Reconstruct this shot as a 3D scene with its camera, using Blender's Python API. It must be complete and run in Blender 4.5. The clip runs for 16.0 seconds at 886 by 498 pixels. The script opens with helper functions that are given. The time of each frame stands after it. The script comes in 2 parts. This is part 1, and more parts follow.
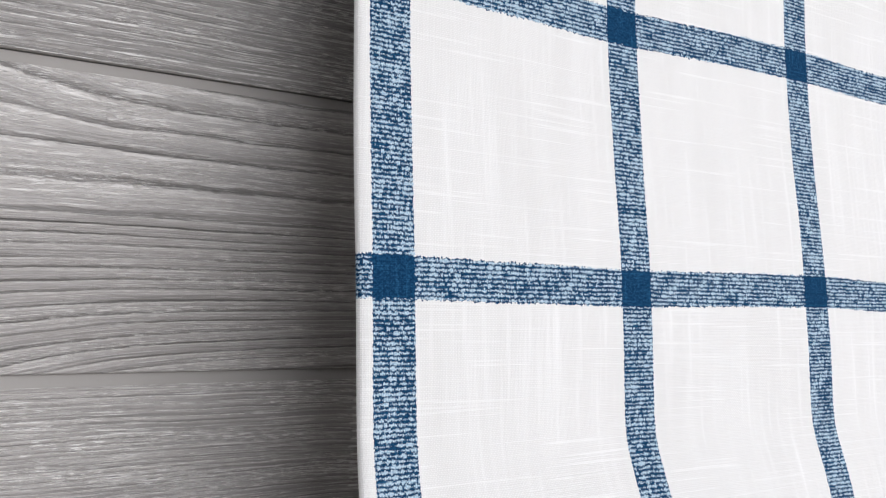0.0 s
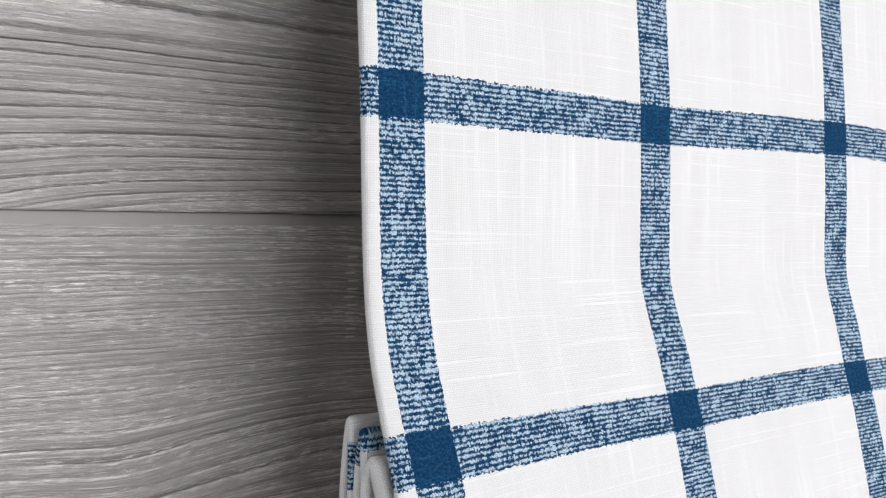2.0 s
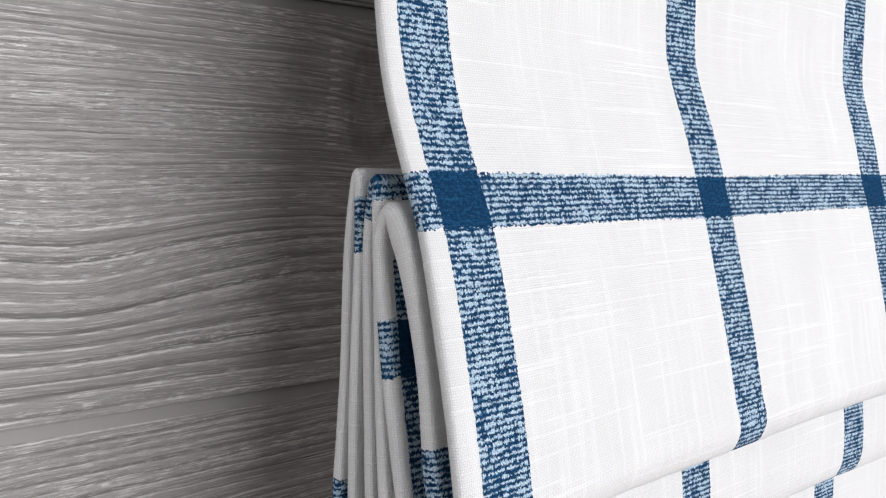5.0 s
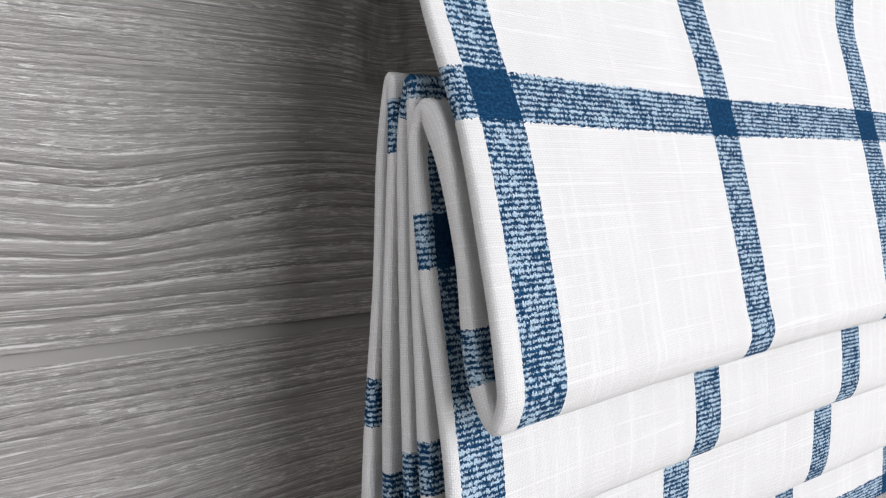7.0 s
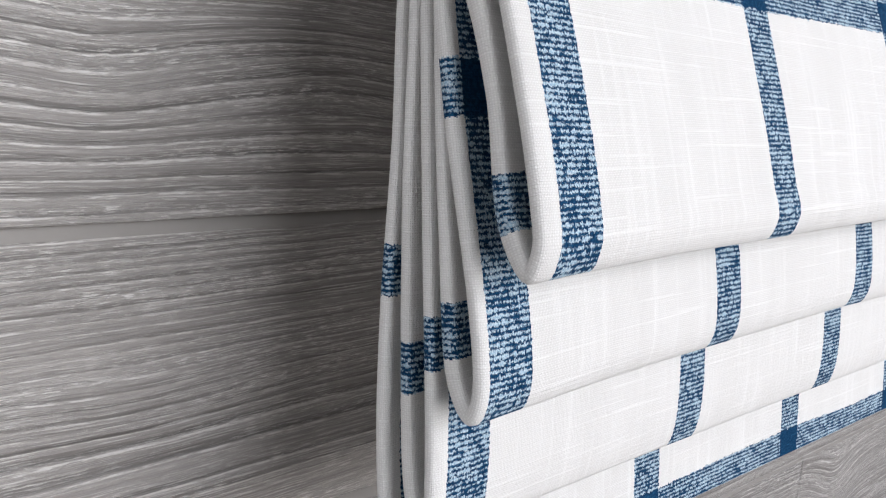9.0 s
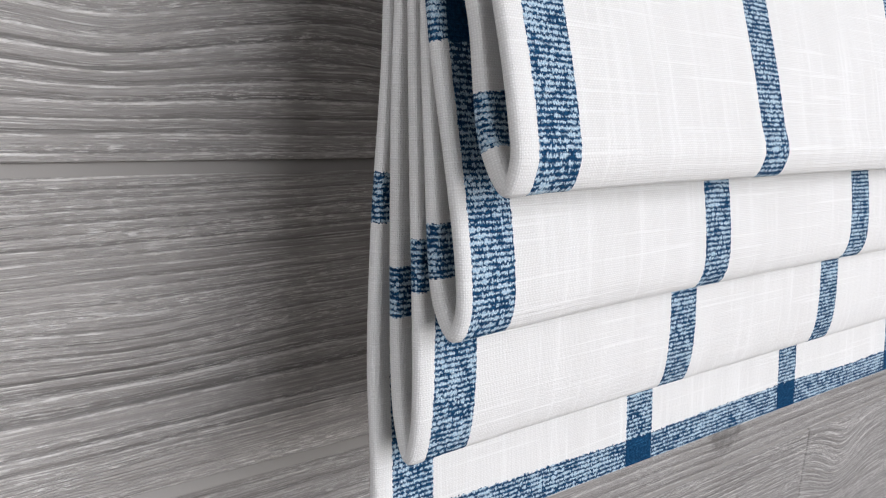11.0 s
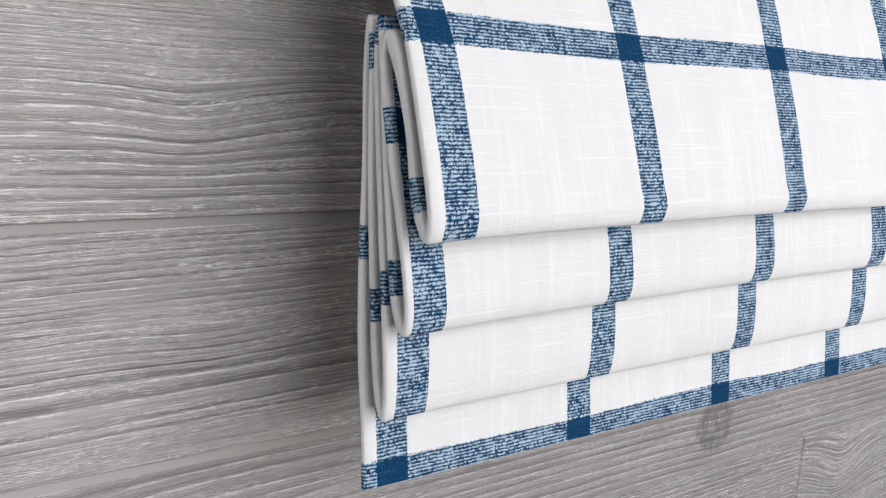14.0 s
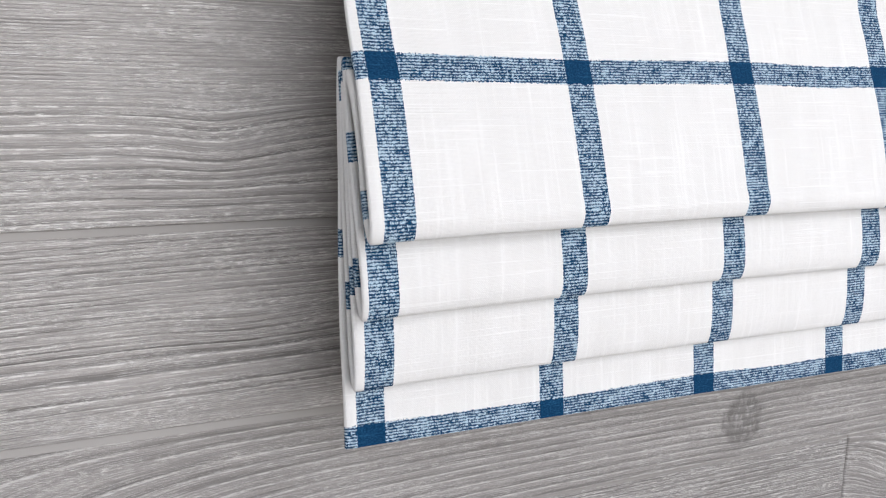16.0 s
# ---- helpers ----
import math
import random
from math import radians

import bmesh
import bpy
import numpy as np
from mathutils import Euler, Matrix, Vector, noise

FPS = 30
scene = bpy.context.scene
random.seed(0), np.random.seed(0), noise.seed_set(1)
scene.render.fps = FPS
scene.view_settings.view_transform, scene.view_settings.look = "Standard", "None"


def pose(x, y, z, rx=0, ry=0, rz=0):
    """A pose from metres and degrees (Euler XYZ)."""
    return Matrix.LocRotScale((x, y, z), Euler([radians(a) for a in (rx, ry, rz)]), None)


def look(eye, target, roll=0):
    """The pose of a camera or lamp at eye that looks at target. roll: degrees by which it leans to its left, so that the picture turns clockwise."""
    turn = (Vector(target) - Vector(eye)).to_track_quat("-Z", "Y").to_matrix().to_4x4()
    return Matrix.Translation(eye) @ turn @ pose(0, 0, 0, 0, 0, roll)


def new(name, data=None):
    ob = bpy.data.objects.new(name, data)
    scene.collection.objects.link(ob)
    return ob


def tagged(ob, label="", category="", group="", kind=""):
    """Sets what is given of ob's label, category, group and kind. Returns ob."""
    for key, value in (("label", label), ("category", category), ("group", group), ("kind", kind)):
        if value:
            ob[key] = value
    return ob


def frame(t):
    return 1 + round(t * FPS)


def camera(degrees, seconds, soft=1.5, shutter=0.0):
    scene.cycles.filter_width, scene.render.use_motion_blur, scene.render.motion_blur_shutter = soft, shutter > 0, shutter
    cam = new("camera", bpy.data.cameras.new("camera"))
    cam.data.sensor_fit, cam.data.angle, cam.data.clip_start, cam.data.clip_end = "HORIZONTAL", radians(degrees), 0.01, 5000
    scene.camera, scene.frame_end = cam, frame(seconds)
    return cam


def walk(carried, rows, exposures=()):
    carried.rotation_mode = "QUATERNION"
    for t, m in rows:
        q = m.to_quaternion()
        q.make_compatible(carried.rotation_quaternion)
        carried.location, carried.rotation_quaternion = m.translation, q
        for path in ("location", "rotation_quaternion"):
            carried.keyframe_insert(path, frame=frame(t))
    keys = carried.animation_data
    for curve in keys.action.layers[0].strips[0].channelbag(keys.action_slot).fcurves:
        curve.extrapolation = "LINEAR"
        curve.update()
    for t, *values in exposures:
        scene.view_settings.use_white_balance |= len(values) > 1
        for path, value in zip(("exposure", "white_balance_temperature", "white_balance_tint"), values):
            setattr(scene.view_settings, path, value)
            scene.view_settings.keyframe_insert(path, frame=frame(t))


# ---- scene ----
# The camera and its walk: seconds, eye, then yaw, pitch and roll in degrees.
cam = camera(56.71, 16.0, soft=1.22)
ROWS = [
    (0, -0.1110, -0.3489, 1.3187, -30.00, 0.52, 3.10),
    (0.5, -0.1080, -0.3447, 1.3131, -30.54, -1.23, 3.26),
    (1, -0.1099, -0.3386, 1.3088, -30.77, -3.09, 3.38),
    (1.5, -0.1101, -0.3287, 1.3001, -31.36, -5.11, 3.41),
    (2, -0.1091, -0.3242, 1.2925, -32.25, -6.41, 3.43),
    (2.5, -0.1079, -0.3163, 1.2792, -33.26, -7.57, 3.46),
    (3, -0.1091, -0.3051, 1.2683, -34.15, -8.46, 3.37),
    (3.5, -0.1097, -0.2992, 1.2591, -35.19, -9.41, 3.68),
    (4, -0.1108, -0.2873, 1.2486, -36.58, -9.76, 4.16),
    (4.2, -0.1107, -0.2874, 1.2453, -37.08, -9.78, 4.42),
    (6.3, -0.1185, -0.2957, 1.2059, -36.80, -9.62, 3.09),
    (6.5, -0.1234, -0.2957, 1.2057, -37.33, -9.49, 3.17),
    (7, -0.1301, -0.2934, 1.1993, -38.63, -9.29, 3.46),
    (7.5, -0.1332, -0.2898, 1.1934, -39.40, -9.58, 3.54),
    (8, -0.1359, -0.2900, 1.1883, -39.55, -10.42, 3.54),
    (8.5, -0.1371, -0.2815, 1.1761, -40.13, -10.91, 3.94),
    (9, -0.1339, -0.2809, 1.1673, -40.40, -11.67, 4.10),
    (9.5, -0.1327, -0.2763, 1.1586, -40.34, -11.90, 4.09),
    (9.7, -0.1342, -0.2779, 1.1579, -40.26, -12.01, 4.06),
    (11.8, -0.1317, -0.3155, 1.1482, -37.60, -12.24, 3.76),
    (12, -0.1362, -0.3227, 1.1506, -37.12, -12.17, 3.64),
    (12.5, -0.1451, -0.3433, 1.1583, -36.50, -12.24, 3.61),
    (13, -0.1535, -0.3628, 1.1664, -35.84, -11.80, 3.33),
    (13.5, -0.1607, -0.3919, 1.1752, -34.39, -11.28, 3.04),
    (14, -0.1595, -0.4169, 1.1797, -32.57, -10.83, 2.51),
    (14.5, -0.1524, -0.4490, 1.1867, -30.00, -11.00, 2.09),
    (15, -0.1377, -0.4785, 1.1886, -27.06, -11.20, 1.52),
    (15.5, -0.1219, -0.4994, 1.1894, -24.24, -11.43, 0.92),
    (16, -0.1109, -0.5163, 1.1950, -22.34, -11.11, 0.67),
]


def aimed(x, y, z, yaw, pitch, roll):
    return pose(x, y, z, 90 + pitch, 0, yaw) @ pose(0, 0, 0, 0, 0, roll)


EXPOSURES = ((0.0, -0.05), (4.0, 0.03), (7.0, 0.03), (9.0, 0.04), (12.0, -0.03), (14.0, 0.0), (16.0, 0.03))
walk(cam, [(t, aimed(*r)) for t, *r in ROWS], EXPOSURES)

# ---- world and light ----
world = bpy.data.worlds.new("sky")
scene.world = world
world.use_nodes = True
wn = world.node_tree
sky = wn.nodes.new("ShaderNodeTexSky")
sky.sky_type, sky.sun_disc = "NISHITA", False
sky.sun_elevation, sky.sun_rotation = radians(40), radians(160)
wn.nodes["Background"].inputs["Strength"].default_value = 0.12
wn.links.new(sky.outputs[0], wn.nodes["Background"].inputs["Color"])

# The window's daylight: x from, x to, z from, z to, in the wall behind the camera.
WIN = (-0.55, 2.05, 0.75, 2.45)
ROOM = (-2.2, 2.8, -2.0, 2.6)      # x from, x to, y of the far wall, height
day = bpy.data.lights.new("window_daylight", "AREA")
day.shape, day.size, day.size_y = "RECTANGLE", WIN[1] - WIN[0], WIN[3] - WIN[2]
day.energy, day.color = 66.0, (1.0, 1.0, 1.05)
day_ob = new("window_daylight", day)
day_ob.matrix_world = look(((WIN[0] + WIN[1]) / 2, ROOM[2] - 0.02, (WIN[2] + WIN[3]) / 2), ((WIN[0] + WIN[1]) / 2, 0, (WIN[2] + WIN[3]) / 2))

# An added fill light that brightens the hem edges, set as an unseen window in the side wall, nearer the boards: y from,
# y to, z from, z to.
FILL_WIN = (-1.00, -0.15, 0.85, 2.25)
side = bpy.data.lights.new("side_fill_light", "AREA")
side.shape, side.size, side.size_y = "RECTANGLE", FILL_WIN[1] - FILL_WIN[0], FILL_WIN[3] - FILL_WIN[2]
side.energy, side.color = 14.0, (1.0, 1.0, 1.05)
fill_ob = new("side_fill_light", side)
fill_ob.matrix_world = look((ROOM[0] - 0.02, (FILL_WIN[0] + FILL_WIN[1]) / 2, (FILL_WIN[2] + FILL_WIN[3]) / 2), (0, (FILL_WIN[0] + FILL_WIN[1]) / 2, (FILL_WIN[2] + FILL_WIN[3]) / 2))

# ---- materials ----


class Nodes:
    """Short forms for building a node material."""

    def __init__(self, name):
        self.mat = bpy.data.materials.new(name)
        self.mat.use_nodes = True
        self.tree = self.mat.node_tree
        self.bsdf = self.tree.nodes["Principled BSDF"]

    def put(self, socket, value):
        if isinstance(value, bpy.types.NodeSocket):
            self.tree.links.new(value, socket)
        else:
            socket.default_value = value

    def add(self, kind, **inputs):
        node = self.tree.nodes.new(kind)
        for key, value in inputs.items():
            self.put(node.inputs[key], value)
        return node

    def m(self, op, a, b=0.0, c=0.0):
        node = self.tree.nodes.new("ShaderNodeMath")
        node.operation = op
        for socket, value in zip(node.inputs, (a, b, c)):
            self.put(socket, value)
        return node.outputs[0]

    def xyz(self, x=0.0, y=0.0, z=0.0):
        return self.add("ShaderNodeCombineXYZ", X=x, Y=y, Z=z).outputs[0]

    def noise(self, vector, scale=1.0, detail=2.0, rough=0.5, warp=0.0):
        return self.add("ShaderNodeTexNoise", Vector=vector, Scale=scale, Detail=detail, Roughness=rough, Distortion=warp).outputs[0]

    def step(self, value, low, high):
        node = self.tree.nodes.new("ShaderNodeMapRange")
        node.interpolation_type = "SMOOTHSTEP"
        for key, v in (("Value", value), ("From Min", low), ("From Max", high)):
            self.put(node.inputs[key], v)
        return node.outputs[0]

    def mix(self, f, a, b):
        node = self.tree.nodes.new("ShaderNodeMix")
        node.data_type = "RGBA"
        self.put(node.inputs[0], f)
        self.put(node.inputs[6], a)
        self.put(node.inputs[7], b)
        return node.outputs[2]

    def bump(self, height, distance, strength=1.0, normal=None):
        node = self.add("ShaderNodeBump", Height=height, Distance=distance, Strength=strength)
        if normal is not None:
            self.tree.links.new(normal, node.inputs["Normal"])
        return node.outputs[0]

    def thin(self, colour, share):
        """Lets a share of the light through, as loosely woven cloth does."""
        glow = self.add("ShaderNodeBsdfTranslucent", Color=colour)
        both = self.add("ShaderNodeMixShader", Fac=share)
        self.tree.links.new(self.bsdf.outputs[0], both.inputs[1])
        self.tree.links.new(glow.outputs[0], both.inputs[2])
        self.tree.links.new(both.outputs[0], self.tree.nodes["Material Output"].inputs["Surface"])

    def done(self, colour, rough, normal=None):
        self.put(self.bsdf.inputs["Base Color"], colour)
        self.put(self.bsdf.inputs["Roughness"], rough)
        if normal is not None:
            self.put(self.bsdf.inputs["Normal"], normal)
        return self.mat


REPEAT = 0.1139        # from stripe to stripe across the cloth
DROP = 0.1105          # from band to band down the cloth


WEAVE = 0.00062        # from thread to thread


def holes(n, u, v):
    """Plain weave, 0 on the tops of the threads that lie over, towards 1 in the gaps and on those that dip under."""
    c = n.m("MULTIPLY", n.m("SINE", n.m("MULTIPLY", u, math.pi / WEAVE)), n.m("SINE", n.m("MULTIPLY", v, math.pi / (WEAVE * 1.06))))
    deep = n.m("SUBTRACT", 1.0, n.m("ABSOLUTE", c))
    return n.m("ADD", n.m("MULTIPLY", n.m("MULTIPLY", deep, deep), 0.65), n.m("MULTIPLY", n.m("SUBTRACT", 1.0, c), 0.175))


def checked_linen():
    """Off-white slub linen with woven blue stripes and bands; UV in metres of cloth."""
    n = Nodes("checked_linen")
    uv = n.add("ShaderNodeSeparateXYZ", Vector=n.add("ShaderNodeUVMap").outputs[0])
    u, v = uv.outputs[0], uv.outputs[1]
    # threads wander a little
    wan_u = n.m("MULTIPLY", n.m("SUBTRACT", n.noise(n.xyz(n.m("MULTIPLY", u, 330.0), n.m("MULTIPLY", v, 70.0), 2.0), 1.0, 2.0), 0.5), 0.0010)
    wan_v = n.m("MULTIPLY", n.m("SUBTRACT", n.noise(n.xyz(n.m("MULTIPLY", u, 70.0), n.m("MULTIPLY", v, 330.0), 6.0), 1.0, 2.0), 0.5), 0.0010)
    tu, tv = n.m("ADD", u, wan_u), n.m("ADD", v, wan_v)
    row = n.m("FLOOR", n.m("DIVIDE", v, WEAVE * 1.06))
    pick = n.m("FLOOR", n.m("DIVIDE", u, WEAVE))
    rag_u = n.m("MULTIPLY", n.m("SUBTRACT", n.noise(n.xyz(0.5, row), 0.73, 2.0), 0.5), 0.0013)
    rag_v = n.m("MULTIPLY", n.m("SUBTRACT", n.noise(n.xyz(pick, 3.5), 0.71, 2.0), 0.5), 0.0030)
    bow = n.m("MULTIPLY", n.m("SUBTRACT", n.noise(n.xyz(n.m("MULTIPLY", u, 9.0), 1.5), 1.0, 1.0), 0.5), 0.004)
    su = n.m("MULTIPLY", n.m("FRACT", n.m("DIVIDE", n.m("SUBTRACT", n.m("ADD", u, rag_u), 0.0072), REPEAT)), REPEAT)
    sv = n.m("MULTIPLY", n.m("FRACT", n.m("DIVIDE", n.m("ADD", n.m("ADD", v, rag_v), bow), DROP)), DROP)
    in_u = n.m("LESS_THAN", su, 0.0163)
    in_v = n.m("LESS_THAN", sv, 0.0153)
    either = n.m("MAXIMUM", in_u, in_v)
    both = n.m("MULTIPLY", in_u, in_v)
    # rows of pale dashes between rows of blue ones, with fringed edges from thread to thread
    jump = n.m("MULTIPLY", n.m("SUBTRACT", n.noise(n.xyz(n.m("MULTIPLY", pick, 0.83), n.m("MULTIPLY", v, 330.0), 1.7), 1.0, 1.0), 0.5), 0.0012)
    sway = n.m("MULTIPLY", n.m("SUBTRACT", n.noise(n.xyz(n.m("MULTIPLY", u, 90.0), n.m("MULTIPLY", v, 60.0)), 1.0, 2.0), 0.5), 0.0008)
    vs = n.m("DIVIDE", n.m("ADD", n.m("ADD", v, sway), jump), 0.00172)
    line = n.m("FLOOR", vs)
    hump = n.m("SUBTRACT", 0.5, n.m("MULTIPLY", n.m("COSINE", n.m("MULTIPLY", vs, 2 * math.pi)), 0.5))
    long_n = n.noise(n.xyz(n.m("MULTIPLY", u, 380.0), n.m("MULTIPLY", line, 3.71)), 1.0, 2.0)
    speck = n.noise(n.xyz(n.m("MULTIPLY", u, 2100.0), n.m("MULTIPLY", v, 1500.0)), 1.0, 2.0, 0.65)
    knit = n.noise(n.xyz(n.m("MULTIPLY", pick, 0.67), n.m("MULTIPLY", line, 1.37), 4.4), 1.0, 1.0)
    patch = n.noise(n.xyz(n.m("MULTIPLY", u, 120.0), n.m("MULTIPLY", v, 150.0), 3.0), 1.0, 2.0)
    value = n.m("ADD", n.m("MULTIPLY", hump, 0.58), n.m("ADD", n.m("MULTIPLY", n.m("SUBTRACT", long_n, 0.5), 0.5), n.m("ADD", n.m("ADD", n.m("MULTIPLY", n.m("SUBTRACT", speck, 0.5), 1.35), n.m("MULTIPLY", n.m("SUBTRACT", knit, 0.5), 1.7)), n.m("MULTIPLY", n.m("SUBTRACT", patch, 0.5), 0.8))))
    light = n.m("MULTIPLY", n.step(value, 0.15, 0.60), n.m("SUBTRACT", 1.0, both))
    # plain weave and slubs of the white ground
    gap = holes(n, tu, tv)
    fine = n.noise(n.xyz(n.m("MULTIPLY", u, 900.0), n.m("MULTIPLY", v, 1100.0)), 1.0, 2.0)
    slub = n.step(n.noise(n.xyz(n.m("MULTIPLY", u, 15.0), n.m("MULTIPLY", v, 850.0)), 1.0, 1.0), 0.60, 0.68)
    slub_up = n.step(n.noise(n.xyz(n.m("MULTIPLY", u, 380.0), n.m("MULTIPLY", v, 14.0), 4.0), 1.0, 2.0), 0.48, 0.80)
    cloud = n.noise(n.xyz(n.m("MULTIPLY", u, 70.0), n.m("MULTIPLY", v, 12.0), 7.0), 1.0, 2.0)
    thick = n.m("MAXIMUM", slub, slub_up)
    white = n.mix(n.m("ADD", n.m("MULTIPLY", thick, 0.54), n.m("MULTIPLY", n.step(cloud, 0.3, 0.7), 0.46)), (0.795, 0.788, 0.775, 1), (0.862, 0.858, 0.849, 1))
    white = n.mix(n.m("MULTIPLY", gap, n.m("SUBTRACT", 0.42, n.m("MULTIPLY", thick, 0.14))), white, (0.40, 0.385, 0.37, 1))
    pale = n.mix(n.step(speck, 0.35, 0.7), (0.32, 0.49, 0.63, 1), (0.66, 0.76, 0.83, 1))
    # crossings: dark on dark, with a few paler threads
    warp = n.noise(n.xyz(n.m("MULTIPLY", u, 620.0), n.m("MULTIPLY", v, 60.0), 8.0), 1.0, 2.0)
    weft = n.noise(n.xyz(n.m("MULTIPLY", u, 50.0), n.m("MULTIPLY", v, 700.0), 9.0), 1.0, 2.0)
    pale_thread = n.m("MAXIMUM", n.step(warp, 0.56, 0.70), n.step(weft, 0.57, 0.70))
    shade_of = n.m("SUBTRACT", n.m("ADD", n.m("MULTIPLY", n.step(fine, 0.3, 0.7), 0.7), n.m("MULTIPLY", pale_thread, 0.35)), n.m("MULTIPLY", gap, 0.4))
    blue = n.mix(shade_of, (0.002, 0.028, 0.080, 1), (0.018, 0.100, 0.215, 1))
    thread = n.mix(light, blue, pale)
    thread = n.mix(n.m("MULTIPLY", gap, 0.30), thread, (0.01, 0.03, 0.06, 1))
    height = n.m("ADD", n.m("ADD", n.m("MULTIPLY", gap, -0.8), n.m("MULTIPLY", fine, 0.25)), n.m("ADD", n.m("MULTIPLY", light, 0.35), n.m("MULTIPLY", thick, 0.35)))
    n.put(n.bsdf.inputs["Specular IOR Level"], 0.1)
    cloth = n.mix(either, white, thread)
    n.thin(cloth, 0.12)
    return n.done(cloth, 0.92, n.bump(height, 0.00024, 0.9))


def plain_cloth():
    n = Nodes("white_lining")
    uv = n.add("ShaderNodeSeparateXYZ", Vector=n.add("ShaderNodeUVMap").outputs[0])
    weave = n.m("MULTIPLY", holes(n, uv.outputs[0], uv.outputs[1]), -1.0)
    spots = n.noise(n.add("ShaderNodeTexCoord").outputs["Object"], 40.0, 3.0)
    cloth = n.mix(spots, (0.76, 0.75, 0.735, 1), (0.82, 0.81, 0.795, 1))
    n.thin(cloth, 0.12)
    return n.done(cloth, 0.9, n.bump(weave, 0.0001, 0.5))


def greyed_wood(name, rings=220.0, bold=0.6, fan=None, swells=(), knots=(), zones=(), ticks=(), seed=0.0, swell=0.005, tone=1.0, jump=2.0, limed=1.0, slope=0.0, lip_gain=0.7, slit=0.46):
    """Brushed grey oak with raised grain along x.
    rings: growth rings a metre. fan: (x, z, reach, spread per metre) of a figure that opens to -x. swells: (x, z, half width, half height, push) bend the grain.
    knots: (x, z, half width, half height, darkness). zones: (z from, z to, rings added). ticks: (x, z from, z to, length), rows of pale torn fibre."""
    n = Nodes(name)
    p = n.add("ShaderNodeSeparateXYZ", Vector=n.add("ShaderNodeNewGeometry").outputs["Position"])
    x, z = p.outputs[0], p.outputs[2]
    set_ = bool(fan or swells or knots or zones)
    shift = n.m("MULTIPLY", n.add("ShaderNodeObjectInfo").outputs["Random"], 0.0 if set_ else 37.0)
    sx = n.m("ADD", x, n.m("ADD", shift, seed))
    f = n.m("SUBTRACT", z, n.m("MULTIPLY", x, slope))
    if fan:
        open_ = n.m("MINIMUM", n.m("EXPONENT", n.m("DIVIDE", n.m("SUBTRACT", fan[0], x), fan[2])), 2.5)
        d = n.m("SUBTRACT", f, fan[1])
        wide = n.m("ADD", 0.25, n.m("MULTIPLY", n.m("ABSOLUTE", d), fan[3]))
        d = n.m("DIVIDE", d, n.m("ADD", 1.0, n.m("MULTIPLY", open_, wide)))
        f = n.m("ADD", n.m("ADD", n.m("MULTIPLY", n.m("MAXIMUM", d, 0.0), 0.62), n.m("MULTIPLY", n.m("MINIMUM", d, 0.0), 1.65)), fan[1])

    def hue(v):
        return (v * 0.94 * tone, v * 0.94 * tone * 0.942, v * 0.94 * tone * 0.90, 1)

    def bell_at(cx, cz, a, b):
        dx, dz = n.m("DIVIDE", n.m("SUBTRACT", x, cx), a), n.m("DIVIDE", n.m("SUBTRACT", z, cz), b)
        return n.m("ADD", n.m("MULTIPLY", dx, dx), n.m("MULTIPLY", dz, dz))

    for cx, cz, a, b, push in swells:
        f = n.m("ADD", f, n.m("MULTIPLY", n.m("EXPONENT", n.m("MULTIPLY", bell_at(cx, cz, a, b), -0.5)), push))
    spots, rim = 0.0, 0.0
    for cx, cz, a, b, dark in knots:
        d2 = bell_at(cx, cz, a, b)
        f = n.m("ADD", f, n.m("MULTIPLY", n.m("EXPONENT", n.m("MULTIPLY", d2, -0.5)), b * 0.18))
        d2 = n.m("ADD", d2, n.m("MULTIPLY", n.m("SUBTRACT", n.noise(n.xyz(n.m("MULTIPLY", x, 160.0), n.m("MULTIPLY", z, 110.0), seed), 1.0, 3.0), 0.5), 1.6))
        spots = n.m("MAXIMUM", n.m("MULTIPLY", n.step(d2, 1.9, 0.8), dark), spots)
        rim = n.m("MAXIMUM", n.m("MULTIPLY", n.step(d2, 0.45, 0.8), n.step(d2, 1.6, 1.0)), rim)
    slow = n.noise(n.xyz(n.m("MULTIPLY", sx, 5.0), n.m("MULTIPLY", z, 16.0), seed), 1.0, 2.0)
    quick = n.noise(n.xyz(n.m("MULTIPLY", sx, 28.0), n.m("MULTIPLY", z, 120.0), seed), 1.0, 3.0)
    chip = n.noise(n.xyz(n.m("MULTIPLY", sx, 130.0), n.m("MULTIPLY", z, 800.0), seed + 1.0), 1.0, 3.0, 0.65)
    f = n.m("ADD", f, n.m("MULTIPLY", n.m("SUBTRACT", slow, 0.5), swell))
    f = n.m("ADD", f, n.m("MULTIPLY", n.m("SUBTRACT", quick, 0.5), 0.0016))
    f = n.m("ADD", f, n.m("MULTIPLY", shift, 0.013))
    # growth rings
    uneven = n.noise(n.xyz(seed, n.m("MULTIPLY", f, rings * 0.33)), 1.0, 2.0)
    ragged = n.m("ADD", f, n.m("MULTIPLY", n.m("SUBTRACT", chip, 0.5), 0.22 / rings))
    phase = n.m("ADD", n.m("MULTIPLY", ragged, rings), n.m("MULTIPLY", uneven, jump))
    for z0, z1, more in zones:
        phase = n.m("ADD", phase, n.m("MULTIPLY", n.step(ragged, z0, z1), more))
    saw, ring = n.m("FRACT", phase), n.m("FLOOR", phase)
    lively = n.noise(n.xyz(n.m("MULTIPLY", sx, 7.0), n.m("MULTIPLY", ring, 3.3), seed + 5.0), 1.0, 2.0)
    strength = n.m("MULTIPLY", n.step(lively, 0.26, 0.62), bold)
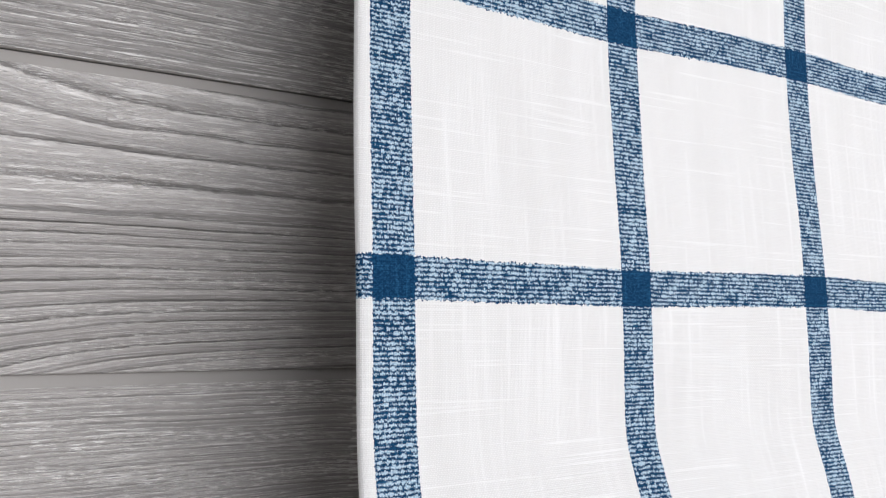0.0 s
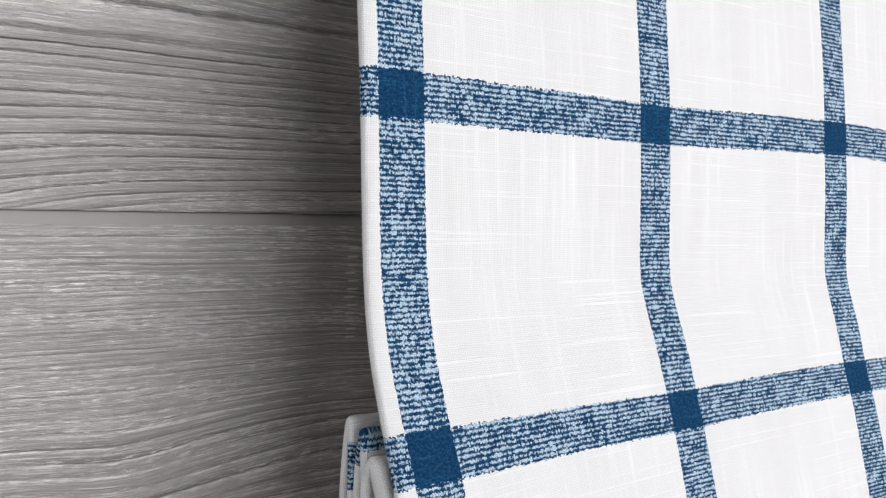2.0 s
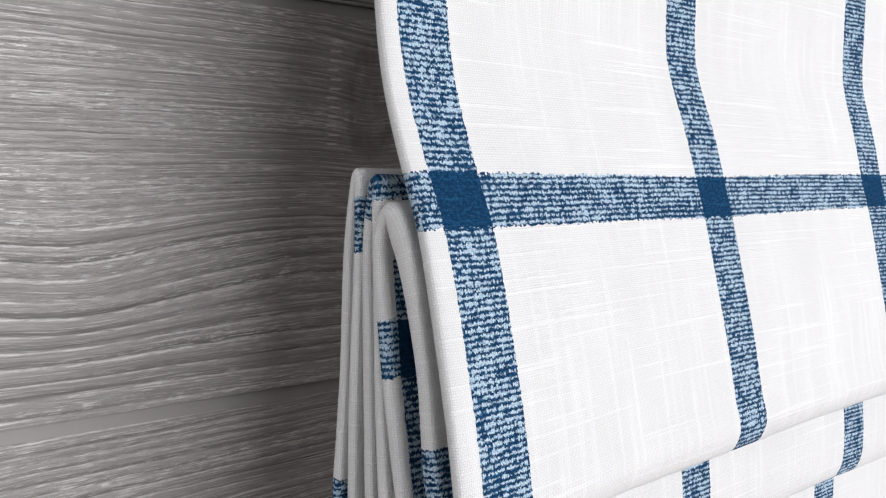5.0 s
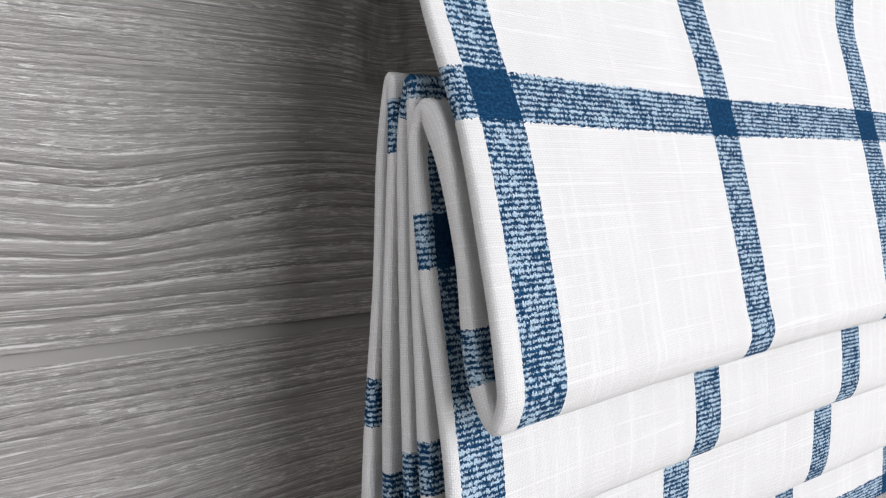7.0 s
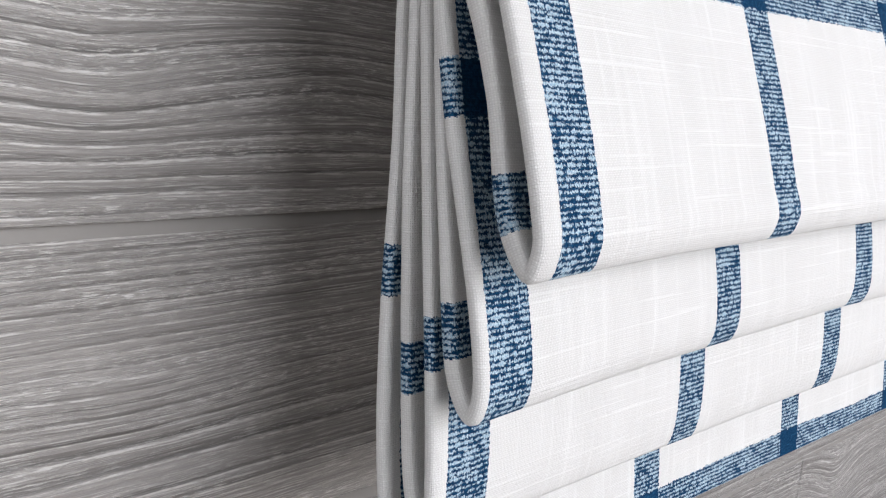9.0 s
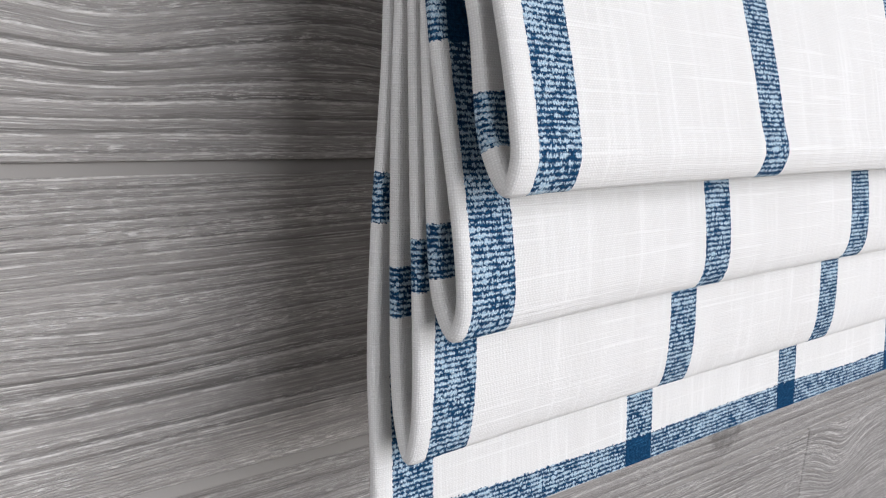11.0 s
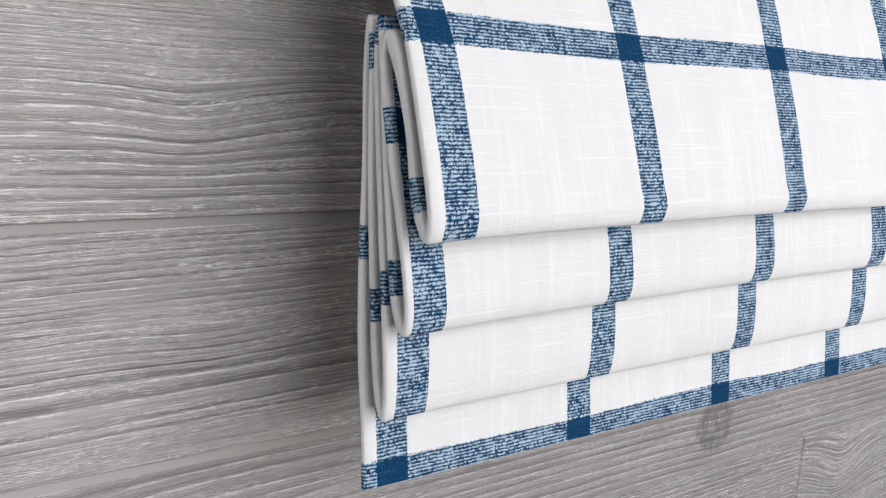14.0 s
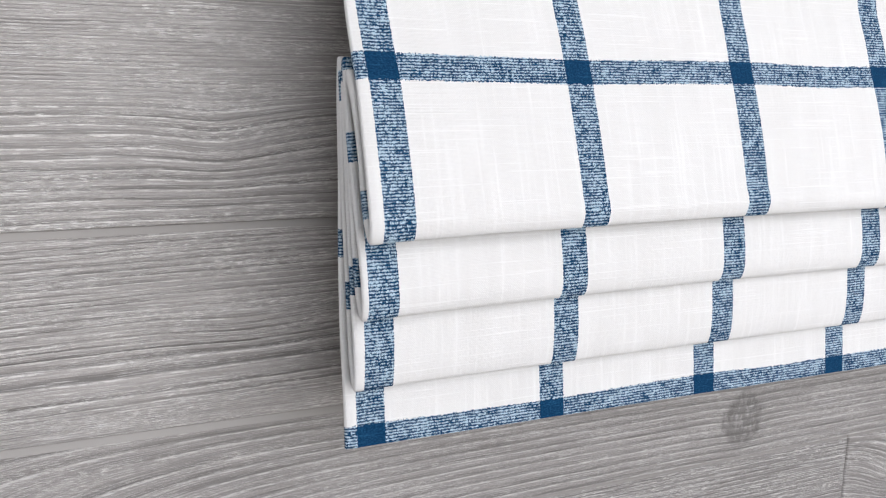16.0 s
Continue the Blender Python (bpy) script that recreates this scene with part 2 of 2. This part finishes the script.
    for z0, z1, more in zones:
        # wide rings stand out more, narrow ones less
        inside = n.m("MULTIPLY", n.step(f, z0 - 0.006, z0 + 0.004), n.step(f, z1 + 0.006, z1 - 0.004))
        strength = n.m("ADD", strength, n.m("MULTIPLY", inside, 0.45)) if more < 0 else n.m("MULTIPLY", strength, n.m("SUBTRACT", 1.0, n.m("MULTIPLY", inside, 0.6)))
    groove = n.m("MULTIPLY", n.m("MULTIPLY", n.step(saw, slit, 0.05), n.step(saw, 0.0, 0.08)), strength)
    broken = n.noise(n.xyz(n.m("MULTIPLY", sx, 26.0), n.m("MULTIPLY", ring, 7.7), seed + 6.0), 1.0, 3.0, 0.6)
    # highlight on the lip below each groove, put into the colour
    lip_light = n.m("MULTIPLY", n.m("MULTIPLY", n.step(saw, 0.82, 0.91), n.step(saw, 1.0, 0.97)), n.step(broken, 0.40, 0.52))
    # long fibres and short pale flecks along them
    fibre = n.noise(n.xyz(n.m("MULTIPLY", sx, 12.0), n.m("MULTIPLY", f, 900.0), seed), 1.0, 4.0, 0.7)
    short = n.noise(n.xyz(n.m("MULTIPLY", sx, 150.0), n.m("MULTIPLY", z if fan else f, 1900.0), seed + 3.0), 1.0, 3.0, 0.65)
    where = n.noise(n.xyz(n.m("MULTIPLY", sx, 9.0), n.m("MULTIPLY", f, 75.0), seed + 7.0), 1.0, 3.0, 0.6)
    base = n.mix(n.step(fibre, 0.34, 0.66), hue(0.165), hue(0.36))
    base = n.mix(n.m("MULTIPLY", n.step(short, 0.60, 0.38), 0.42), base, hue(0.16))
    # each ring lightens towards its lip, relief shading put into the colour
    base = n.mix(n.m("MULTIPLY", n.step(saw, 0.30, 0.95), 0.30 * bold), base, hue(0.43))
    base = n.mix(n.m("MULTIPLY", n.step(where, 0.48, 0.72), 0.25), base, hue(0.42))
    base = n.mix(n.m("MULTIPLY", n.step(where, 0.50, 0.28), 0.32), base, hue(0.16))
    base = n.mix(n.m("MULTIPLY", groove, 0.68), base, hue(0.075))
    fleck = n.m("MULTIPLY", n.step(short, 0.52, 0.59), n.step(n.m("ADD", n.m("MULTIPLY", where, 0.6), n.m("MULTIPLY", fibre, 0.4)), 0.45, 0.60))
    streak = n.step(n.noise(n.xyz(n.m("MULTIPLY", sx, 30.0), n.m("MULTIPLY", f, 1300.0), seed + 9.0), 1.0, 3.0, 0.6), 0.56, 0.65)
    fleck = n.m("MULTIPLY", n.m("MAXIMUM", fleck, n.m("MULTIPLY", streak, 0.6)), limed)
    fleck = n.m("MAXIMUM", fleck, n.m("MULTIPLY", lip_light, n.m("MULTIPLY", n.step(chip, 0.36, 0.54), lip_gain)))
    for tx, z0, z1, reach in ticks:
        dx = n.m("ABSOLUTE", n.m("DIVIDE", n.m("SUBTRACT", n.m("ADD", x, n.m("MULTIPLY", n.m("SUBTRACT", n.noise(n.xyz(0.0, n.m("MULTIPLY", z, 190.0), seed), 1.0, 1.0), 0.5), 0.006)), tx), reach))
        rows = n.m("SINE", n.m("MULTIPLY", z, 2 * math.pi / 0.0036))
        inside = n.m("MULTIPLY", n.step(z, z0 - 0.002, z0), n.step(z, z1, z1 - 0.002))
        fleck = n.m("MAXIMUM", fleck, n.m("MULTIPLY", n.m("MULTIPLY", n.step(dx, 1.0, 0.4), n.step(rows, 0.45, 0.9)), n.m("MULTIPLY", inside, 0.8)))
    base = n.mix(n.m("MULTIPLY", fleck, 0.85), base, (0.84, 0.822, 0.80, 1))
    if knots:
        tick = n.noise(n.xyz(n.m("MULTIPLY", x, 260.0), n.m("MULTIPLY", z, 90.0), seed), 1.0, 3.0)
        base = n.mix(n.m("MULTIPLY", spots, n.step(tick, 0.33, 0.58)), base, (0.10, 0.094, 0.088, 1))
        base = n.mix(n.m("MULTIPLY", rim, 0.3), base, (0.10, 0.094, 0.088, 1))
    n.put(n.bsdf.inputs["Specular IOR Level"], 0.7)
    height = n.m("ADD", n.m("MULTIPLY", fibre, 0.9), n.m("MULTIPLY", short, 0.35))
    height = n.m("SUBTRACT", height, n.m("MULTIPLY", groove, 1.1))
    height = n.m("ADD", height, n.m("MULTIPLY", fleck, 0.35))
    return n.done(base, n.m("SUBTRACT", 0.36, n.m("MULTIPLY", fleck, 0.06)), n.bump(height, 0.0008, 0.9))


def painted(name, colour, rough=0.6):
    n = Nodes(name)
    where = n.add("ShaderNodeTexCoord").outputs["Object"]
    tone = n.noise(where, 3.0, 4.0)
    dark = tuple(c * 0.88 for c in colour) + (1,)
    return n.done(n.mix(tone, dark, (*colour, 1)), rough, n.bump(n.noise(where, 260.0, 2.0), 0.0004, 0.3))


LINEN = checked_linen()
LINING = plain_cloth()
BEVEL = painted("grey_bevel", (0.30, 0.284, 0.268), 0.55)
PAINT = painted("pale_wall_paint", (0.36, 0.36, 0.355))
FLOORING = painted("brown_floor", (0.24, 0.21, 0.18), 0.45)
FRAME = painted("white_frame", (0.8, 0.8, 0.79), 0.4)
WOODS = {
    "fan": greyed_wood("grey_oak_wide_figure", 150.0, 1.1, fan=(-0.19, 1.328, 0.05, 20.0), seed=1.0, swell=0.004, jump=1.6, tone=1.2, limed=0.7, lip_gain=0.3, slit=0.26),
    "wave": greyed_wood("grey_oak_wavy", 160.0, 0.8, swells=((-0.047, 1.160, 0.022, 0.018, 0.005), (0.045, 1.168, 0.035, 0.018, -0.006)), knots=((0.067, 1.229, 0.011, 0.021, 0.35),),
                        zones=((1.180, 1.268, 22.0),), ticks=((0.049, 1.210, 1.252, 0.0035),), seed=2.0, swell=0.004, jump=1.2, tone=1.30),
    "fine": greyed_wood("grey_oak_fine", 240.0, 0.65, swells=((-0.03, 1.045, 0.03, 0.012, 0.004),), zones=((1.000, 1.038, -4.5), (0.980, 1.002, 8.0)), seed=3.0, swell=0.003, jump=1.2, tone=1.30, slope=0.02),
    "low": greyed_wood("grey_oak_low_board", 90.0, 0.6, fan=(-0.16, 0.992, 0.07, 9.0), knots=((0.382, 0.918, 0.018, 0.021, 0.65),),
                       seed=4.0, swell=0.003, jump=1.2, limed=0.5, tone=1.05, lip_gain=0.45),
    "swirl": greyed_wood("grey_oak_swirl", 220.0, 0.5, swells=((0.575, 0.835, 0.03, 0.028, 0.022),), seed=5.0, limed=0.8, tone=1.05),
    "any": greyed_wood("grey_oak", 240.0, 0.5, seed=6.0, tone=0.98),
}

# ---- mesh helpers ----


def mesh_ob(name, verts, faces, mats, parent=None, uvs=None, slots=None, smooth=False):
    me = bpy.data.meshes.new(name)
    me.from_pydata(verts, [], faces)
    for mat in mats:
        me.materials.append(mat)
    if uvs is not None:
        layer = me.uv_layers.new(name="UVMap")
        for loop in me.loops:
            layer.data[loop.index].uv = uvs[loop.vertex_index]
    for i, poly in enumerate(me.polygons):
        poly.use_smooth = smooth
        if slots is not None:
            poly.material_index = slots[i]
    ob = new(name, me)
    ob.parent = parent
    return ob


def box(name, lo, hi, mat, parent=None, bevel=0.0):
    bm = bmesh.new()
    bmesh.ops.create_cube(bm, size=1.0)
    for v in bm.verts:
        v.co = Vector([lo[i] + (v.co[i] + 0.5) * (hi[i] - lo[i]) for i in range(3)])
    if bevel:
        bmesh.ops.bevel(bm, geom=bm.edges[:], offset=bevel, segments=2, affect="EDGES")
    me = bpy.data.meshes.new(name)
    bm.to_mesh(me)
    bm.free()
    me.materials.append(mat)
    ob = new(name, me)
    ob.parent = parent
    return ob


# ---- the room ----
X0, X1, YS, HIGH = ROOM
tagged(box("floor", (X0, YS, -0.1), (X1, 0.11, 0.0), FLOORING), "plain brown floor of the room", "floor", kind="structure")
tagged(box("ceiling", (X0, YS, HIGH), (X1, 0.11, HIGH + 0.1), PAINT), "pale grey painted ceiling", "ceiling", kind="structure")
tagged(box("wall_east", (X1, YS, 0), (X1 + 0.1, 0.11, HIGH), PAINT), "pale grey painted side wall", "wall", kind="structure")


def wall_with_window(name, us, ws, place):
    """A wall of eight blocks round a window opening. us, ws: the cuts along it and up it; place(u, w, k) gives a corner, k 0 inside and 1 outside."""
    bm = bmesh.new()
    for i in range(3):
        for k in range(3):
            if (i, k) == (1, 1):
                continue
            for v in bmesh.ops.create_cube(bm, size=1.0)["verts"]:
                v.co = Vector(place(us[i] if v.co.x < 0 else us[i + 1], ws[k] if v.co.z < 0 else ws[k + 1], 0 if v.co.y > 0 else 1))
    bmesh.ops.remove_doubles(bm, verts=bm.verts, dist=1e-5)
    bmesh.ops.recalc_face_normals(bm, faces=bm.faces)
    me = bpy.data.meshes.new(name)
    bm.to_mesh(me)
    bm.free()
    me.materials.append(PAINT)
    return tagged(new(name, me), "pale grey painted wall out of view, with a window opening", "wall", kind="structure")


wall_with_window("wall_south", (X0, WIN[0], WIN[1], X1), (0.0, WIN[2], WIN[3], HIGH), lambda u, w, k: (u, YS - 0.15 * k, w))
# this opening is made up, to let the added side fill through
wall_with_window("wall_west", (YS, FILL_WIN[0], FILL_WIN[1], 0.11), (0.0, FILL_WIN[2], FILL_WIN[3], HIGH), lambda u, w, k: (X0 - 0.15 * k, u, w))

# Grey boards on the wall: heights of the joints, from below upwards.
WIDTHS = (0.123, 0.153, 0.130, 0.0976)
JOINTS = [0.884, 0.9816, 1.1117, 1.265, 1.388]
k = 0
while JOINTS[-1] < HIGH:
    JOINTS.append(min(HIGH, JOINTS[-1] + WIDTHS[(3, 0, 2, 1)[k % 4]]))
    k += 1
while JOINTS[0] > 0:
    JOINTS.insert(0, max(0.0, JOINTS[0] - WIDTHS[k % 4]))
    k += 1
wall = tagged(box("wall_north", (X0, 0.012, 0), (X1, 0.11, HIGH), BEVEL), "wall clad in grey brushed wood boards", "wall", kind="structure")
DEEP, CHAMFER = 0.012, 0.0050


def plank(x0, x1, z0, z1, wood):
    """A board: square below, a painted chamfer along its top edge, eased ends."""
    y1, c, e = DEEP - 0.0005, CHAMFER if z1 > 0.9 else 0.0022, 0.0012
    ends = [(x0 + 0.0004, e), (x0 + 0.0004 + e, 0.0), (x1 - 0.0004 - e, 0.0), (x1 - 0.0004, e)]
    verts, faces, slots = [], [], []
    for x, back in ends:
        verts += [(x, y1, z0), (x, 0.0006 + back, z0), (x, back, z0 + 0.0006), (x, back, z1 - c), (x, 0.0026 + back, z1 - 0.0004), (x, y1, z1 - 0.0004)]
    for i in range(3):
        a, b = 6 * i, 6 * i + 6
        for j in range(5):
            faces.append((a + j, b + j, b + j + 1, a + j + 1))
            slots.append(0 if j in (1, 2) else 1)
    faces += [(0, 1, 2, 3, 4, 5), (23, 22, 21, 20, 19, 18)]
    slots += [1, 1]
    return mesh_ob("plank", verts, faces, [wood, BEVEL], wall, slots=slots)


def lay_planks():
    rng = random.Random(4)
    named = {0.884: ("low", 0.93), 0.9816: ("fine", 0.86), 1.1117: ("wave", 0.80), 1.265: ("fan", 0.95)}
    for z0, z1 in zip(JOINTS, JOINTS[1:]):
        if z1 - z0 < 0.01:
            continue
        kind, at = named.get(round(z0, 4), ("any", rng.uniform(0.75, 1.15)))
        if abs(z1 - 0.884) < 1e-6:
            at = 0.5100
        x = at - 1.25 * math.ceil((at - X0) / 1.25)
        while x < X1:
            a, b = max(x, X0), min(x + 1.25, X1)
            if b - a > 0.02:
                wood = WOODS["swirl"] if abs(z1 - 0.884) < 1e-6 and abs(a - 0.51) < 1e-6 else WOODS[kind]
                plank(a, b, z0, z1, wood)
            x += 1.25

# ---- the windows, the side one added as fill ----


def window(name, u0, u1, z0, z1, place):
    """A white frame in the opening; place(u, z, k) gives a corner, k 0 to the room and 1 outwards."""
    win = tagged(new(name), "white framed window out of view, letting in daylight", "window", kind="structure")
    for a, b, lo, hi in ((u0, u0 + 0.05, z0, z1), (u1 - 0.05, u1, z0, z1), (u0 + 0.05, u1 - 0.05, z0, z0 + 0.05), (u0 + 0.05, u1 - 0.05, z1 - 0.05, z1)):
        p, q = place(a, lo, 0), place(b, hi, 1)
        box("window_frame", [min(p[i], q[i]) for i in range(3)], [max(p[i], q[i]) for i in range(3)], FRAME, win, 0.004)


# ---- the roman shade ----
BOTTOM = 1.0
# The hang of the cloth seen from its side: distance from the wall and height over the bottom hem, in decimetres.
FRONT = ((.58, 6.40), (.81, 4.06), (.945, 3.19), (.965, 3.04), (1.045, 2.52), (1.105, 2.32), (1.175, 2.1), (1.23, 1.97), (1.37, 1.62), (1.44, 1.405))
# each fold: the turn below (front, lowest, back), halfway up, the turn above (back, highest, front), halfway down
FOLDS = (((1.47, 1.31), (1.444, 1.244), (1.372, 1.35), (1.30, 1.65), (1.195, 1.93), (1.13, 2.003), (1.096, 1.95), (1.155, 1.65)),
         ((1.318, .895), (1.29, .823), (1.238, .895), (1.165, 1.30), (1.075, 1.95), (1.05, 2.075), (1.034, 1.95), (1.06, 1.65)),
         ((1.195, .49), (1.168, .393), (1.11, .51), (1.022, 1.30), (.984, 1.98), (.96, 2.082), (.938, 1.90), (.95, 1.5)))
TAIL = ((.966, 1.0), (.99, .6), (1.035, .3), (1.068, 0.0))
# how far the side edge springs forward and stands in at each fold's lower and upper turn, in decimetres
SPRING = ((.084, .068, .044), (.064, .052, .045), (.024, .019, .037))
INSET = ((.004, .004), (.012, .005), (.017, .008))


def hang():
    """Stations down the cloth: distance, height, inset and spring."""
    out = []
    for y, z in FRONT:
        k = min(1.0, max(0.0, (2.42 - z) / 0.5))
        out.append((y, z, .022 - .018 * min(1.0, max(0.0, (2.6 - z) / 1.2)), .096 * k * k * (3 - 2 * k)))
    for turns, (front, back, top), (low, high) in zip(FOLDS, SPRING, INSET):
        springs = (front, front, back, (back + top) / 2, top, top, top * .85, top * .85)
        insets = (low, low, low, (low + high) / 2, high, high, high, high)
        out += [(*p, i, w) for p, i, w in zip(turns, insets, springs)]
    out += [(*p, .008 - .002 * k, .012 - .004 * k) for k, p in enumerate(TAIL)]
    return out


THICK = 0.0037
WIDE = 0.915


def smooth_line(points, per=12):
    """Points along a smooth curve through the given ones, with the place of each given point in it."""
    pts = [Vector(p) for p in points]
    out = []
    for i in range(len(pts) - 1):
        p0, p1, p2, p3 = pts[max(i - 1, 0)], pts[i], pts[i + 1], pts[min(i + 2, len(pts) - 1)]
        k1, k2, k3 = (max((b - a).length, 1e-6) ** 0.5 for a, b in ((p0, p1), (p1, p2), (p2, p3)))
        t1 = (p2 - p1) if i == 0 else ((p1 - p0) / k1 - (p2 - p0) / (k1 + k2) + (p2 - p1) / k2) * k2
        t2 = (p2 - p1) if i == len(pts) - 2 else ((p2 - p1) / k2 - (p3 - p1) / (k2 + k3) + (p3 - p2) / k3) * k2
        for j in range(per):
            s = j / per
            out.append((2 * s**3 - 3 * s**2 + 1) * p1 + (s**3 - 2 * s**2 + s) * t1 + (3 * s**2 - 2 * s**3) * p2 + (s**3 - s**2) * t2)
    out.append(pts[-1])
    return out


def band_places(line, length):
    """Cloth length in metres down the line, so that the woven bands fall where they hang."""
    def down(z, which):
        hits = [i for i in range(len(line) - 1) if (line[i].y - z) * (line[i + 1].y - z) <= 0 and line[i].y > line[i + 1].y]
        i = hits[which]
        f = (line[i].y - z) / (line[i].y - line[i + 1].y)
        return length[i] + f * (length[i + 1] - length[i])
    marks = [(down(3.178, 0), 0), (down(2.108, 0), 1), (down(1.722, 1), 3), (down(1.205, -1), 9), (down(0.118, -1), 10)]
    where, number = [m[0] for m in marks], [m[1] for m in marks]
    out = []
    for s in length:
        if s <= where[0]:
            out.append((s - where[0]) / (where[1] - where[0]) / 1.04)
        elif s >= where[-1]:
            out.append(10 + (s - where[-1]) / (where[-1] - where[-2]))
        else:
            out.append(float(np.interp(s, where, number)))
    return [v * DROP for v in out]


def roman_shade():
    line = smooth_line(hang())
    length = [0.0]
    for a, b in zip(line, line[1:]):
        length.append(length[-1] + (b - a).to_2d().length)
    cloth = band_places(line, length)
    count = len(line)
    shade = tagged(new("roman_shade"), "white linen roman shade with blue windowpane check, drawn up in folds", "roman shade")
    shade.location = (0, 0, BOTTOM)
    half = THICK / 2
    # across the cloth: face from the far side to the edge, round the edge, then the hem turned to the back
    xs = [WIDE - 0.018 * i for i in range(int((WIDE - 0.05) / 0.018))] + [0.05, 0.036, 0.024, 0.015, 0.009, 0.005, 0.003]
    def puff(x):
        return half + 0.0004 * math.exp(-((x / 0.009) ** 2))
    cross = [(x, puff(x), x) for x in xs]
    edge = [cross[-2], cross[-1]]
    for a in range(1, 8):
        t = math.pi * a / 8
        edge.append((half - half * math.sin(t), puff(0) * math.cos(t), 0.0012 - 0.0028 * a / 4))
    flap = 0.032
    edge += [(x, -puff(x), -x - 0.003) for x in (0.003, 0.008, 0.016, 0.024, flap)]
    cross.pop()
    verts, uvs, hem_v, hem_uv = [], [], [], []
    lining_v, lining_uv = [], []
    back_xs = [flap - 0.001] + [flap + 0.03 * i for i in range(1, int((WIDE - flap) / 0.03))] + [WIDE]
    per = (count - 1) // (len(FRONT) + 8 * len(FOLDS) + len(TAIL) - 1)
    second = per * (len(FRONT) + 8)
    for i, p in enumerate(line):
        # the second fold has slid a little to the side
        slid = 0.0027 * min(1.0, max(0.0, min(i - second + 3 * per, second + 4 * per - i) / (1.5 * per)))
        # the hem bunches up at the turns
        bunch = sum(k * math.exp(-(((i / per - len(FRONT) - at_) / 0.8) ** 2)) for at_, k in ((4.3, 0.9), (1.8, 0.5), (9.8, 0.4), (17.8, 0.3)))
        a, b = line[max(i - 1, 0)], line[min(i + 1, count - 1)]
        t = (b - a).to_2d().normalized()
        out = Vector((-t.y, t.x)).normalized()          # towards the face of the cloth
        inset = p.z / 10 + 0.0003 * math.sin(length[i] * 3.7)

        def at(x, off):
            s = length[i]
            spring = p.w / 10 * (math.exp(-((x / 0.065) ** 2)) - (0.15 + 0.4 * min(1.0, max(0.0, (1.9 - p.y) / 0.6))) * min(1.0, max(0.0, (x - 0.1) / 0.13)))
            if p.y > 2.05 and s < 5:
                rise = min(1.0, (p.y - 2.05) / 0.5)
                spring -= rise * rise * (3 - 2 * rise) * min(1.0, max(0.0, (x - 0.03) / 0.08)) * (0.0012 + 0.0022 * math.exp(-(((x - 0.125) / 0.07) ** 2)) + 0.0024 * math.exp(-(((p.y - 2.42) / 0.32) ** 2)))
            wob = 0.0016 * noise.noise((x * 9, s * 0.8, 0.3)) + 0.0007 * noise.noise((x * 30, s * 2.2, 5.0))
            wob *= min(1.0, 0.25 + x * 8) if s < 6.2 else 0.3
            y, z = p.x / 10 + spring + out.x * off + (wob if s < 6.2 else 0.0), p.y / 10 + out.y * off
            if s >= 6.2:
                y += wob
            return (x + inset * max(0.0, 1 - x / 0.3), -y, z)
        for x, off, u in cross:
            verts.append(at(x, off * (1 + bunch * math.exp(-((x / 0.012) ** 2)))))
            uvs.append((u + slid + inset * max(0.0, 1 - x / 0.3), cloth[i]))
        for x, off, u in edge:
            hem_v.append(at(x, off * (1 + bunch * math.exp(-((x / 0.012) ** 2)))))
            hem_uv.append((u + slid + inset * max(0.0, 1 - x / 0.3), cloth[i]))
        for x in back_xs:
            lining_v.append(at(x, -half + 0.0004))
            lining_uv.append((x, cloth[i]))
    def grid(n):
        return [(r * n + c, r * n + c + 1, (r + 1) * n + c + 1, (r + 1) * n + c) for r in range(count - 1) for c in range(n - 1)]
    mesh_ob("face_fabric", verts, grid(len(cross)), [LINEN], shade, uvs, smooth=True)
    n = len(edge)
    last = (count - 1) * n
    hem = mesh_ob("side_hem", hem_v, grid(n) + [tuple(last + c for c in range(n))], [LINEN], shade, hem_uv, smooth=True)
    tagged(hem, "side hem turned round to the back")
    # the turned-up bottom hem closes the lower edge between face and lining
    foot, foot_uv = [], []
    for k, (x, off, u) in enumerate(cross):
        for q in (verts[(count - 1) * len(cross) + k], (verts[(count - 1) * len(cross) + k][0], verts[(count - 1) * len(cross) + k][1] + THICK, 0.0)):
            foot.append(q)
            foot_uv.append((u, cloth[-1]))
    bottom = mesh_ob("bottom_hem", foot, [(2 * k, 2 * k + 1, 2 * k + 3, 2 * k + 2) for k in range(len(cross) - 1)], [LINEN], shade, foot_uv)
    tagged(bottom, "narrow turned lower edge of the cloth")
    back = mesh_ob("lining", lining_v, grid(len(back_xs)), [LINING], shade, lining_uv, smooth=True)
    tagged(back, "plain white lining cloth")
    box("head_rail", (0.004, -0.062, 0.634), (WIDE - 0.004, 0.0, 0.66), FRAME, shade, 0.002)
    return shade


roman_shade()
window("window_1", *WIN, lambda u, z, k: (u, YS - 0.06 - 0.06 * k, z))
# made-up frame round the added side fill light
window("added_fill_window", *FILL_WIN, lambda u, z, k: (X0 - 0.06 - 0.06 * k, u, z))
lay_planks()
